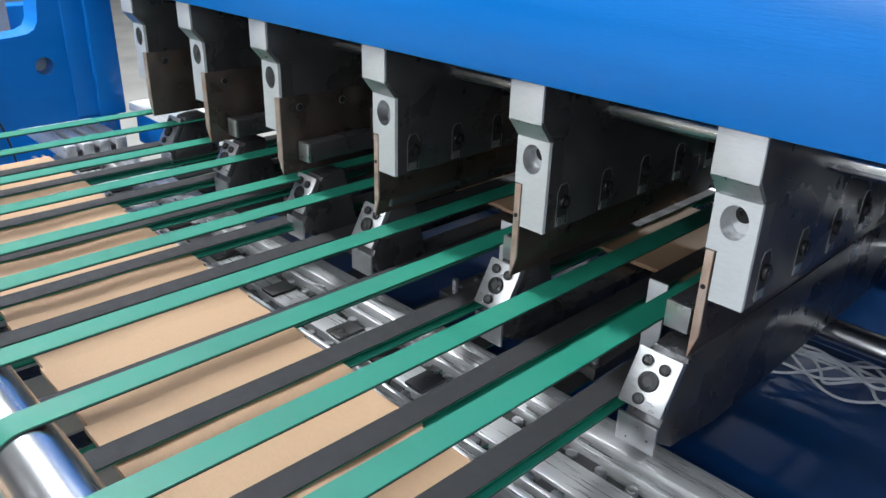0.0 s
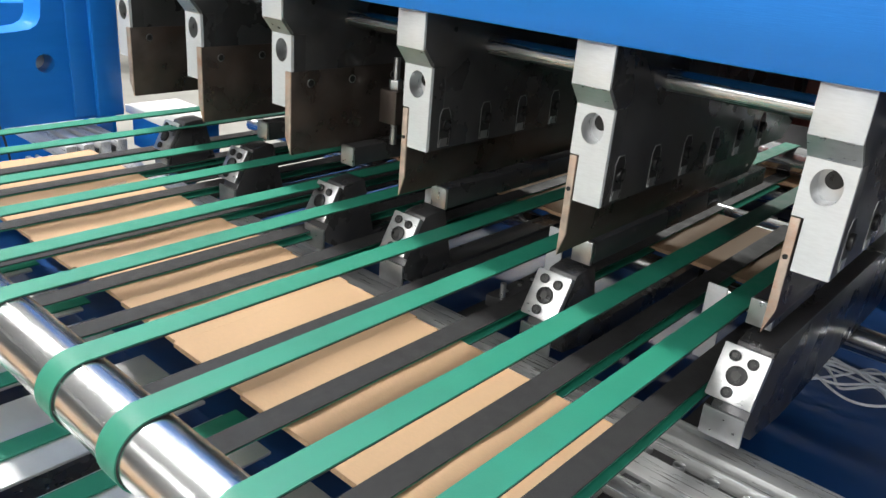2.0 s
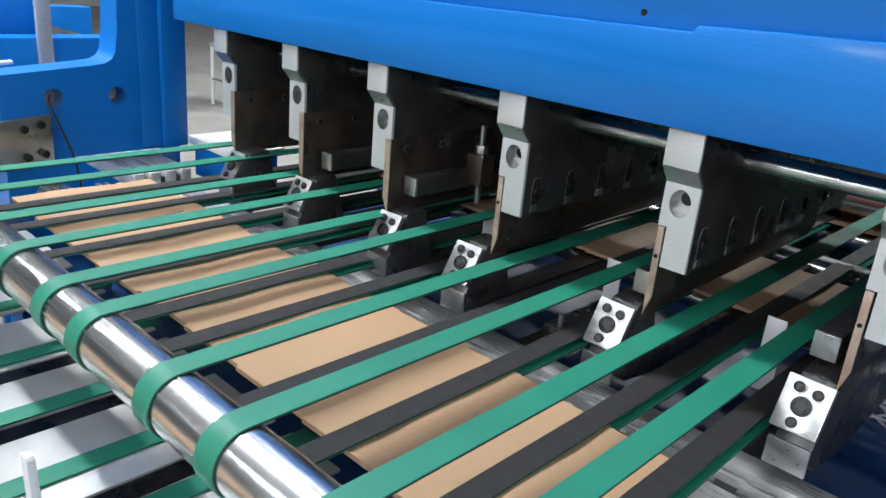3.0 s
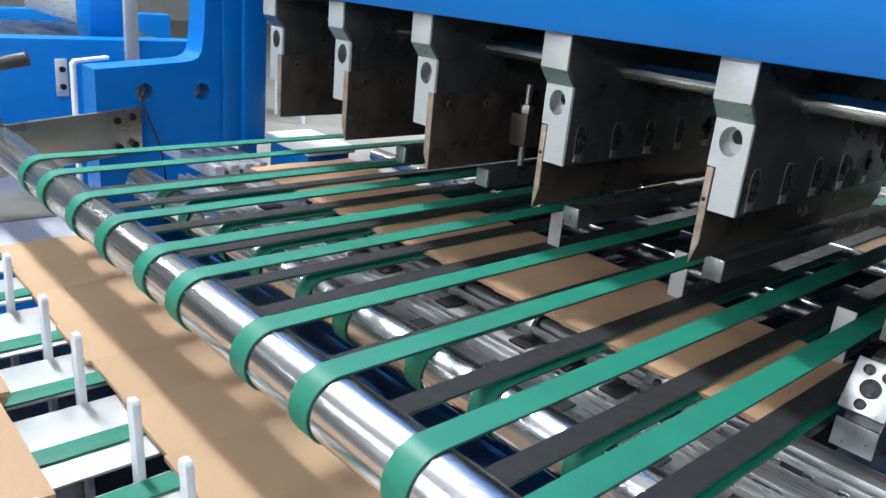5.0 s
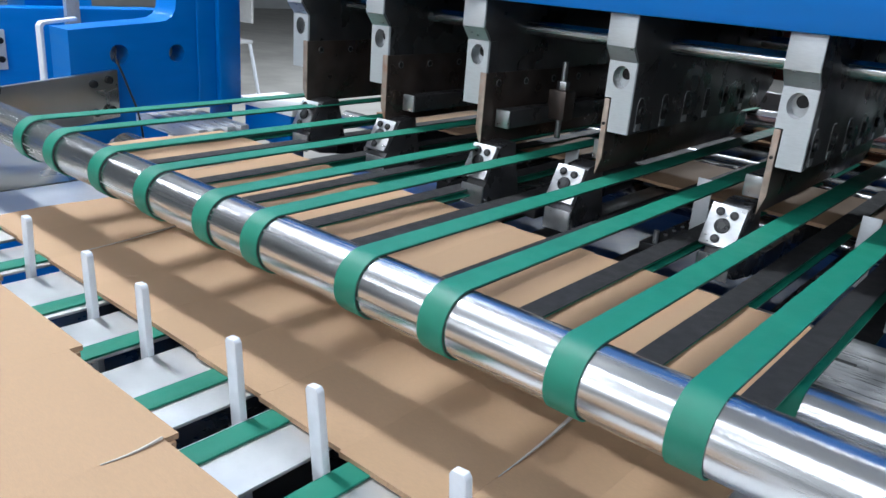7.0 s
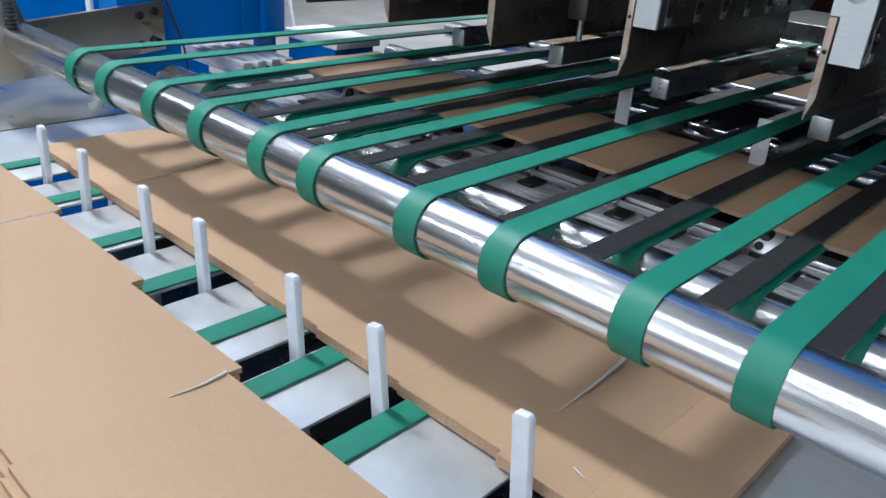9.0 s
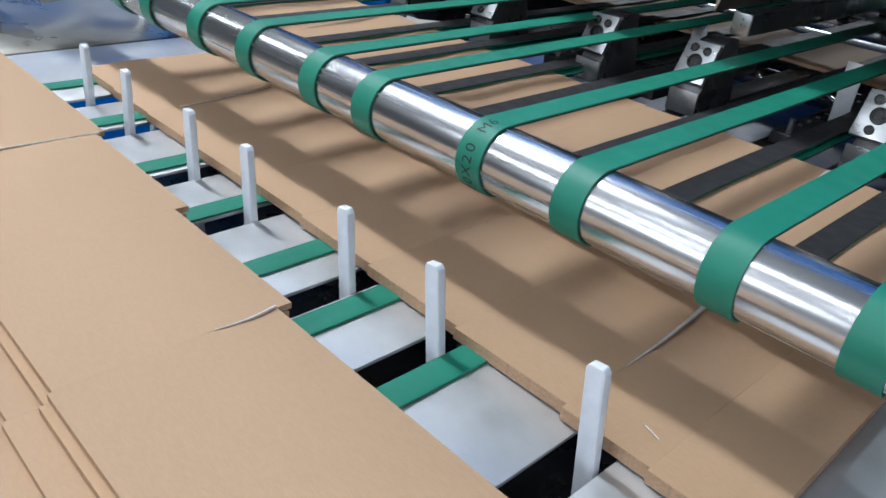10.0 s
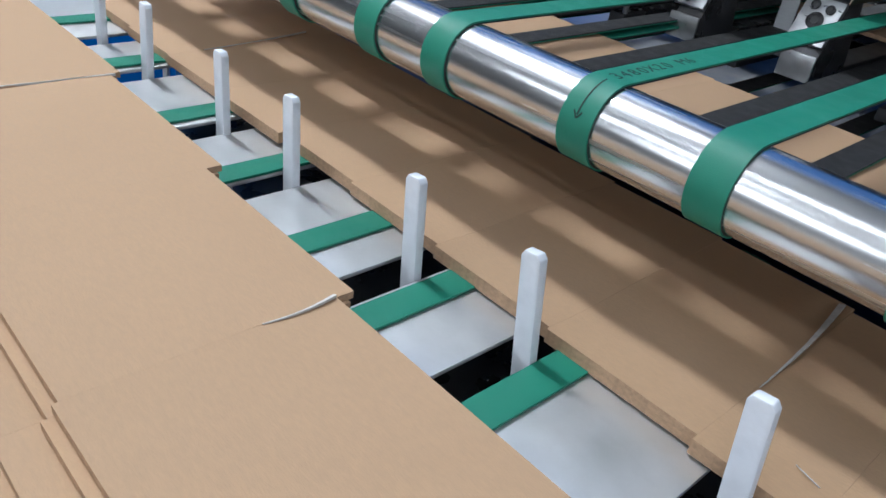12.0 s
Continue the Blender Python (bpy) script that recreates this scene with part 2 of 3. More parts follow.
roller("far_lower_roller", FAR, R2Z, R2R, -0.66, 0.52, "lower steel roller deep inside the machine")


# ---- press beam with knives ----
KX = (0.2910, 0.1365, -0.0293, -0.2075, -0.3599, -0.5106)
KY = 0.3575
K_TOP, K_BEND, K_LOW, K_NOTCH, K_BOT, K_TIP = 1.1180, 1.0880, 1.0735, 1.0378, 1.0045, 0.9587
PRESS = thing("press_beam", "blue painted press beam carrying a row of steel knife holders", "press beam")


def beam():
    # the lower lip stands proud of a recessed upper face, with a small step in its top edge
    lip = [(-0.61, K_TOP), (0.95, K_TOP), (0.95, 1.198), (0.256, 1.194), (0.134, 1.191), (0.131, 1.186), (-0.61, 1.178)]
    part("front_lip", prism(bm_new(), lip, "y", KY - 0.026, KY - 0.0185, 0.002), BLUE, PRESS, "proud lower lip with brush-painted blue gloss")
    part("front_plate", box(bm_new(), -0.61, 0.95, KY - 0.0184, KY + 0.03, K_TOP + 0.001, 1.62, 0.004), BLUE, PRESS)
    part("box_girder", box(bm_new(), -0.59, 0.95, KY + 0.031, 0.80, K_TOP + 0.012, 1.60, 0.004), BLUE, PRESS)
    part("side_pin", cyl(bm_new(), (0.087, KY - 0.0192, 1.195), (0.087, KY - 0.018, 1.195), 0.0025, 14), BOLT, PRESS)


def holder(x, mirrored):
    """One knife holder with its blade; mirrored ones carry a broad blade on their near side."""
    h, s = 0.0147, -1 if mirrored else 1
    side = [(KY - 0.012, K_TOP), (KY - 0.012, K_BEND), (KY, K_LOW), (KY + 0.0142, K_LOW), (KY + 0.0142, K_BOT), (KY + 0.36, K_BOT), (KY + 0.40, K_BOT + 0.03), (KY + 0.40, K_TOP)]
    body = part("holder_body", prism(bm_new(), side, "x", x - h, x + h, 0.0008), OXIDE, PRESS, "dark oxide steel holder plate")
    # bright milled face with a deep bore
    for nm, pts in (("upper_face", [(x - h, K_TOP - 0.0005), (x - h, K_BEND), (x + h, K_BEND), (x + h, K_TOP - 0.0005)]),):
        part(nm, prism(bm_new(), pts, "y", KY - 0.0150, KY - 0.0123, 0.0006), MILLED, PRESS, "milled bright steel face")
    bevel = bm_new()
    t = bmesh.new()
    v = [t.verts.new(p) for p in ((x - h, KY - 0.0150, K_BEND), (x + h, KY - 0.0150, K_BEND), (x + h, KY - 0.003, K_LOW), (x - h, KY - 0.003, K_LOW))]
    f = t.faces.new(v)
    r = bmesh.ops.extrude_face_region(t, geom=[f])
    bmesh.ops.translate(t, vec=(0, 0.0025, 0.002), verts=[q for q in r["geom"] if isinstance(q, bmesh.types.BMVert)])
    bmesh.ops.recalc_face_normals(t, faces=t.faces[:])
    join(bevel, t)
    part("chamfer_face", bevel, STEEL, PRESS)
    cz = (K_LOW + 0.0 + K_NOTCH) / 2 + 0.0028
    n0, n1 = (x - h, x + h - 0.0075) if mirrored else (x - h + 0.0075, x + h)
    if mirrored:
        front = [(x - h, K_LOW), (x - h, K_BOT), (n1, K_BOT), (n1, K_NOTCH), (x + h, K_NOTCH), (x + h, K_LOW)]
    else:
        front = [(x - h, K_LOW), (x - h, K_NOTCH), (n0, K_NOTCH), (n0, K_BOT), (x + h, K_BOT), (x + h, K_LOW)]
    face = part("front_face", prism(bm_new(), front, "y", KY - 0.0035, KY - 0.0003, 0.0, holes=[ring(x, cz, 0.0090, 28, 0.0110)]), MILLED, PRESS, "milled bright steel face with a round bore")
    part("holder_nose", prism(bm_new(), front, "y", KY - 0.0002, KY + 0.014, 0.0, holes=[ring(x, cz, 0.0094, 28, 0.0114)]), OXIDE, PRESS)
    bore = bm_new()
    t = bmesh.new()
    bmesh.ops.create_cone(t, cap_ends=False, segments=28, radius1=0.0088, radius2=0.0088, depth=0.017)
    bmesh.ops.transform(t, matrix=Matrix.Translation((x, KY + 0.0052, cz)) @ Matrix.Diagonal((1.02, 1, 1.25, 1)) @ Matrix.Rotation(math.pi / 2, 4, "X"), verts=t.verts)
    bmesh.ops.reverse_faces(t, faces=t.faces[:])
    join(bore, t)
    part("bore_wall", bore, STEEL, PRESS)
    part("bore_bolt", cyl(bm_new(), (x + 0.001, KY + 0.006, cz + 0.003), (x + 0.001, KY + 0.0141, cz + 0.003), 0.0055, 18), BOLT, PRESS)
    part("bore_floor", cyl(bm_new(), (x, KY + 0.0105, cz), (x, KY + 0.0138, cz), 0.0112, 24), STEEL, PRESS)
    # blade
    bx = x + s * -1 * (h - 0.0028)
    # ground to an edge along the outer face
    top, lift = K_NOTCH - 0.0012, 0.018
    if mirrored:
        a, b = x + h - 0.0065, x + h + 0.0015
        plate = [(a, K_NOTCH + 0.002), (a, K_TIP + lift), (b, K_TIP), (b, K_NOTCH + 0.002)]
        part("knife_blade", prism(bm_new(), plate, "y", KY - 0.004, KY + 0.36, 0.0004), BLADE, PRESS, "broad brown-stained knife plate")
        part("blade_edge", prism(bm_new(), plate, "y", KY - 0.0055, KY - 0.0041, 0.0003), RUST, PRESS, "rust-flecked front edge")
        for yy in (0.019, 0.073, 0.132, 0.19):
            bolt = part("bolt", cyl(bm_new(), (b, KY + yy, K_NOTCH - 0.010), (b + 0.0006, KY + yy, K_NOTCH - 0.010), 0.0042, 18), STEEL, PRESS)
            part("socket", cyl(bm_new(), (b + 0.0006, KY + yy, K_NOTCH - 0.010), (b + 0.0009, KY + yy, K_NOTCH - 0.010), 0.0034, 16), DARK, bolt)
    else:
        a, b = bx - 0.0028, bx + 0.0028
        plate = [(a, top), (a, K_TIP), (b, K_TIP + lift), (b, top)]
        part("knife_blade", prism(bm_new(), plate, "y", KY - 0.001, KY + 0.37, 0.0003), BLADE, PRESS, "thin knife blade with a rust-stained edge")
        part("blade_edge", prism(bm_new(), plate, "y", KY - 0.0030, KY - 0.0011, 0.0003), RUST, PRESS, "rust-flecked front edge")
        part("bolt", cyl(bm_new(), (bx, KY - 0.0036, K_NOTCH - 0.026), (bx, KY - 0.0029, K_NOTCH - 0.026), 0.0017, 12), BOLT, PRESS)
        # clamping slots along the side: proud black patches, pocket shade put into the colour
        for i in range(6):
            yy, zz = KY + 0.0175 + 0.0545 * i, 1.0244
            pocket = [(yy - 0.0062, zz - 0.017), (yy + 0.0062, zz - 0.017), (yy + 0.0062, zz + 0.009), (yy + 0.0035, zz + 0.0145), (yy - 0.0035, zz + 0.0145), (yy - 0.0062, zz + 0.009)]
            rim = [(yy + (u - yy) * 1.14, zz + (v - zz) * 1.05) for u, v in pocket]
            part("slot_rim", prism(bm_new(), rim, "x", x + h, x + h + 0.0002), STEEL, PRESS)
            part("slot_shade_patch", prism(bm_new(), pocket, "x", x + h, x + h + 0.0004), DARK, PRESS)
            part("slot_floor", prism(bm_new(), [(yy - 0.0062, zz - 0.0172), (yy + 0.0030, zz - 0.0172), (yy + 0.0042, zz - 0.0105), (yy - 0.0050, zz - 0.0105)], "x", x + h + 0.0004, x + h + 0.0010), STEEL, PRESS)
            head = part("bolt", cyl(bm_new(), (x + h, yy, zz + 0.001), (x + h + 0.0036, yy, zz + 0.001), 0.0055, 18, bevel=0.0008), BOLT, PRESS)
            part("socket", cyl(bm_new(), (x + h + 0.0036, yy, zz + 0.001), (x + h + 0.0039, yy, zz + 0.001), 0.0026, 6), OXIDE, head)
    part("side_pin", cyl(bm_new(), (x + h - 0.001, KY + 0.022, 1.1030), (x + h + 0.0006, KY + 0.022, 1.1030), 0.0022, 12), BOLT, PRESS)


def press():
    beam()
    for i, x in enumerate(KX):
        holder(x, i > 2)
    part("stud_block", box(bm_new(), -0.172, -0.148, 0.452, 0.474, 0.985, 1.020, 0.0015), BLADE, PRESS, "brown steel clamp block")
    part("stud", cyl(bm_new(), (-0.160, 0.463, 0.962), (-0.160, 0.463, 1.052), 0.0035, 16), STEEL, PRESS)
    part("stud_nut", cyl(bm_new(), (-0.160, 0.463, 1.0202), (-0.160, 0.463, 1.030), 0.0075, 6, bevel=0.0006), STEEL, PRESS, "bright hexagon nut")
    part("cross_shaft", cyl(bm_new(), (-0.58, KY + 0.073, 1.0880), (0.92, KY + 0.073, 1.0880), 0.0085, 32), CHROME, PRESS, "polished cross shaft")
    part("cross_shaft", cyl(bm_new(), (-0.58, KY + 0.33, 1.0880), (0.92, KY + 0.33, 1.0880), 0.0085, 32), CHROME, PRESS, "polished cross shaft")


press()

# ---- lower dies ----
DX = (0.2615, 0.1000, -0.0690, -0.1830, -0.3400, -0.4850)
DY, DZ = 0.4070, 0.9050
DIES = []


def die(x):
    e = thing("lower_die", "dark die arm with a bright bolted end plate", "die", "lower dies")
    DIES.append(e)
    # the outer arm runs on at full height beside the boards; the others fall away under them
    back = [(DY + 0.50, DZ + 0.022)] if x > 0.2 else [(DY + 0.028, DZ + 0.022), (DY + 0.044, DZ - 0.040), (DY + 0.50, DZ - 0.040)]
    tilt = [(DY - 0.025, DZ - 0.024), (DY, DZ + 0.020), (DY + 0.014, DZ + 0.022), *back, (DY + 0.50, DZ - 0.055), (DY + 0.06, DZ - 0.060), (DY - 0.004, DZ - 0.050), (DY - 0.025, DZ - 0.036)]
    part("die_arm", prism(bm_new(), tilt, "x", x - 0.011, x + 0.0155, 0.001), OXIDE, e, "dark die arm")
    # bright plate lying on the sloping front
    m = Matrix.Translation((x, DY - 0.0145, DZ)) @ Matrix.Rotation(radians(-29.5), 4, "X")
    bm = box(bm_new(), -0.0165, 0.0165, -0.005, 0.0015, -0.0195, 0.0205, 0.0008)
    bmesh.ops.transform(bm, matrix=m, verts=bm.verts)
    part("end_plate", bm, STEEL, e, "milled bright end plate")
    for px, pz, r in ((-0.0065, 0.0130, 0.0040), (0.0070, 0.0115, 0.0040), (-0.0005, 0.0, 0.0072), (-0.0025, -0.0130, 0.0040)):
        bm = cyl(bm_new(), (0, -0.0075, 0), (0, -0.005, 0), r, 22, bevel=0.0006)
        bmesh.ops.transform(bm, matrix=m @ Matrix.Translation((px, 0, pz)), verts=bm.verts)
        b = part("bolt", bm, BOLT, e)
        bm = cyl(bm_new(), (0, -0.0080, 0), (0, -0.0074, 0), r * 0.5, 6)
        bmesh.ops.transform(bm, matrix=m @ Matrix.Translation((px, 0, pz)), verts=bm.verts)
        part("socket", bm, DARK, b)
    part("die_foot", box(bm_new(), x - 0.0150, x + 0.0155, DY - 0.0278, DY - 0.0252, DZ - 0.046, DZ - 0.0235, 0.0006), STEEL, e, "bare steel foot under the end plate")


for x in DX:
    die(x)


# ---- linear rail ----
def rail():
    e = thing("profile_rail", "slotted aluminium profile rail with rows of screws, running across the machine", "rail")
    z = 0.83
    for y0, y1 in ((0.312, 0.3185), (0.3250, 0.3295), (0.3855, 0.3905)):
        part("rail_lip", box(bm_new(), -0.742, 0.95, y0, y1, z - 0.016, z, 0.0012), ALU, e)
    for y0, y1, dz in ((0.3990, 0.4170, 0.002), (0.4215, 0.4370, -0.004)):
        part("guide_bar", box(bm_new(), -0.742, 0.95, y0, y1, z - 0.020, z + dz, 0.005), ALU, e, "smooth rounded aluminium bar")
    for y0, y1, dz in ((0.3187, 0.3248, 0.012), (0.3428, 0.3722, 0.004), (0.3907, 0.3988, 0.012)):
        part("rail_floor", box(bm_new(), -0.742, 0.95, y0, y1, z - 0.03, z - dz, 0.001), ALU, e)
    # black floors put the shade of the grooves into their colour
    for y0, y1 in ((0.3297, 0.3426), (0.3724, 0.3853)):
        part("screw_channel", box(bm_new(), -0.742, 0.95, y0, y1, z - 0.03, z - 0.0120, 0.0005), DARK, e, "screw channel, black for the shade in its groove")
    screw = None
    for i in range(62):
        for y in (0.3362, 0.3788):
            if screw is None:
                screw = part("rail_screw", cyl(bm_new(), (0, 0, -0.0120), (0, 0, -0.0045), 0.0046, 12, bevel=0.0008), STEEL, e)
            else:
                screw = new("rail_screw", screw.data)
                screw.parent = e
            screw.location = (-0.69 + 0.0264 * i + (0.006 if y > 0.35 else 0), y, z)
    for i in range(15):
        x = -0.655 + 0.0555 * i
        # dark boxes stand for cutouts in the plate, their shade given as colour
        part("cutout_patch", box(bm_new(), x, x + 0.021, 0.3432, 0.3718, z - 0.0038, z - 0.0006, 0.0008), OXIDE if i % 3 else DARK, e, "dark patch for a rail cutout, shade put into its colour")
        part("rail_clip", box(bm_new(), x + 0.024, x + 0.034, 0.3910, 0.3985, z - 0.012, z - 0.004, 0.0008), STEEL, e)
    for k in range(4):
        part("rail_end_strip", box(bm_new(), -0.98, -0.665, 0.338 + 0.0245 * k, 0.354 + 0.0245 * k, 0.8345, 0.857, 0.002), ALU, e)
    part("rail_end_base", box(bm_new(), -0.975, -0.67, 0.340, 0.426, 0.8342, 0.847), OXIDE, e)
    part("rail_core", box(bm_new(), -0.742, 0.95, 0.314, 0.444, z - 0.055, z - 0.031), ALU, e)


rail()


# ---- side frame ----
def side_frame():
    e = thing("side_frame", "glossy blue cast side frame with two round holes", "machine frame")
    x0, x1 = -0.80, -0.745
    out = [(0.194, 0.50), (0.195, 0.992), (0.322, 1.002), (0.340, 1.0045), (0.350, 1.010), (0.356, 1.020), (0.360, 1.05), (0.372, 1.30), (0.385, 1.9), (0.455, 1.9), (0.449, 0.0), (0.30, 0.0)]
    holes = [(0.3560, 0.9572, 0.0130), (0.2655, 0.9578, 0.0140)]
    part("plate", prism(bm_new(), out, "x", x0, x1, holes=[*(ring(y, z, r, 28) for y, z, r in holes), [(0.285, 0.79), (0.446, 0.79), (0.446, 0.872), (0.285, 0.872)]]), BLUE, e)
    part("column", box(bm_new(), x1 + 0.0005, x1 + 0.006, 0.388, 0.460, 0.876, 1.9, 0.003), BLUE, e)
    part("column_flange", box(bm_new(), x1 + 0.0062, x1 + 0.018, 0.418, 0.458, 0.876, 1.9, 0.003), BLUE, e)
    for y, z, r in holes:
        part("hole_bush", cyl(bm_new(), (x0 + 0.004, y + 0.004, z), (x0 + 0.020, y + 0.004, z), r * 0.99, 28), STEEL, e, "dull steel pin deep in the hole")
    strip = [(0.182, 0.50), (0.186, 0.50), (0.188, 0.990), (0.191, 0.9935), (0.236, 0.9985), (0.236, 1.0030), (0.188, 0.9975), (0.183, 0.992)]
    part("edge_strip", prism(bm_new(), strip, "x", x0 - 0.016, x0 - 0.001, 0.0008), PLASTIC, e, "white rubber edge strip")
    cu = bpy.data.curves.new("cable", "CURVE")
    cu.dimensions, cu.bevel_depth, cu.bevel_resolution = "3D", 0.0016, 2
    sp = cu.splines.new("NURBS")
    sp.points.add(5)
    for p, q in zip(sp.points, ((-0.75, 0.262, 0.962), (-0.735, 0.252, 0.957), (-0.728, 0.258, 0.940), (-0.730, 0.270, 0.905), (-0.730, 0.285, 0.870), (-0.735, 0.290, 0.82))):
        p.co = (*q, 1)
    sp.use_endpoint_u = True
    cu.materials.append(DARK)
    new("cable", cu).parent = e
    g = thing("bracket_plate", "flat grey steel bracket plate with bolts, holding the roller's end", "bracket")
    part("plate", prism(bm_new(), [(0.03, 0.845), (0.03, 0.952), (0.062, 0.952), (0.072, 0.9205), (0.2561, 0.9383), (0.2561, 0.8715)], "x", -0.7435, -0.735, 0.001), GALV, g)
    for y, z in ((0.2185, 0.9208), (0.2405, 0.9255), (0.243, 0.884), (0.220, 0.881)):
        part("bolt", cyl(bm_new(), (-0.735, y, z), (-0.728, y, z), 0.0055, 18, bevel=0.0008), BOLT, g)

    cu = bpy.data.curves.new("spring", "CURVE")
    cu.dimensions, cu.bevel_depth, cu.bevel_resolution = "3D", 0.0012, 2
    sp = cu.splines.new("POLY")
    sp.points.add(96)
    for i, p in enumerate(sp.points):
        a = i * math.pi / 6
        p.co = (-0.7285 + 0.0055 * math.cos(a), 0.053 + 0.0055 * math.sin(a), 0.912 + 0.0004 * i, 1)
    cu.materials.append(DARK)
    new("spring", cu).parent = g


side_frame()


# ---- inside the machine ----
def inside():
    for x, z in ((0.2580, 0.9445), (0.1100, 0.9425), (-0.0490, 0.9440), (-0.1780, 0.9530), (-0.3230, 0.9470)):
        e = thing("square_bar", "bright square steel bar lying along a knife", "bar", "square bars")
        part("bar", box(bm_new(), x - 0.009, x + 0.009, 0.421, 0.80, z - 0.0098, z + 0.0098, 0.0008), OXIDE, e)
        part("end_cap", box(bm_new(), x - 0.0092, x + 0.0092, 0.4175, 0.4208, z - 0.01, z + 0.01, 0.0006), STEEL, e, "bright sawn end")
    for x in (0.1970, 0.0350, -0.1300):
        e = thing("guide_tab", "small upright bright steel tab", "tab", "guide tabs")
        part("tab", box(bm_new(), x - 0.0085, x + 0.0085, 0.499, 0.501, 0.85, 0.920, 0.0004), MILLED, e)
    for x in (0.170, 0.005, -0.150, -0.285, -0.440):
        e = thing("hole_strip", "dark steel strip with a row of bright screws", "strip", "hole strips")
        part("strip", box(bm_new(), x - 0.010, x + 0.010, 0.45, 0.80, 0.838, 0.850, 0.001), OXIDE, e)
        for i in range(9):
            part("screw", cyl(bm_new(), (x, 0.47 + 0.022 * i, 0.850), (x, 0.47 + 0.022 * i, 0.8515), 0.0022, 10), STEEL, e)
        part("stud", cyl(bm_new(), (x + 0.004, 0.458, 0.850), (x + 0.004, 0.458, 0.864), 0.003, 12), STEEL, e, "bright stud")
    for y, z, r in ((0.262, 0.800, 0.006), (0.285, 0.785, 0.011), (0.70, 0.83, 0.014), (0.86, 0.86, 0.016)):
        e = thing("cross_rod", "thin bright steel rod running across the machine", "rod", "cross rods")
        part("rod", cyl(bm_new(), (-0.74, y, z), (0.95, y, z), r, 24), CHROME, e)
    e = thing("lower_bed", "blue painted machine bed under the belts, darker than the frame", "machine bed")
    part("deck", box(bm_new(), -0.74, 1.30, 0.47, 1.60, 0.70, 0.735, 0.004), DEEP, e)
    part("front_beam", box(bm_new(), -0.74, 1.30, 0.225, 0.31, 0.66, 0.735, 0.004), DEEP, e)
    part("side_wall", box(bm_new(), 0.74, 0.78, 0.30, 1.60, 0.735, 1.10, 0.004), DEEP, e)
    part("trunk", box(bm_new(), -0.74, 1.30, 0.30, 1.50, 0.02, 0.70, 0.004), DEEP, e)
    e = thing("red_guard", "dark red painted guard plate behind the knives", "guard")
    part("plate", box(bm_new(), -0.58, 0.95, 0.86, 0.88, 0.995, 1.40, 0.002), RED, e)
    # added panel; its height sets how much light comes in from behind
    e = thing("back_light_stop", "low dark steel panel added behind the press to hold back light", "panel")
    part("panel", box(bm_new(), -0.58, 0.95, 1.14, 1.16, 0.74, 0.945, 0.002), OXIDE, e)
    e = thing("sensor", "small black sensor with a red lens under the belts", "sensor")
    part("body", box(bm_new(), -0.085, -0.045, 0.262, 0.280, 0.812, 0.828, 0.003), DARK, e)
    part("lens", cyl(bm_new(), (-0.066, 0.271, 0.828), (-0.066, 0.271, 0.838), 0.0055, 18, bevel=0.002), LENS, e, "red lens")
    e = thing("cable_bundle", "tangle of thin pale cables on the blue deck", "cables")
    rng = random.Random(5)
    for i in range(9):
        cu = bpy.data.curves.new("cable", "CURVE")
        cu.dimensions, cu.bevel_depth, cu.bevel_resolution = "3D", 0.0016, 2
        sp = cu.splines.new("NURBS")
        sp.points.add(5)
        for k, p in enumerate(sp.points):
            p.co = (0.20 + 0.035 * k + rng.uniform(-0.02, 0.02), 0.74 + 0.01 * k + rng.uniform(-0.05, 0.05), 0.742 + rng.uniform(0, 0.03), 1)
        sp.use_endpoint_u = True
        cu.materials.append(PLASTIC)
        ob = new("cable", cu)
        ob.parent = e


inside()


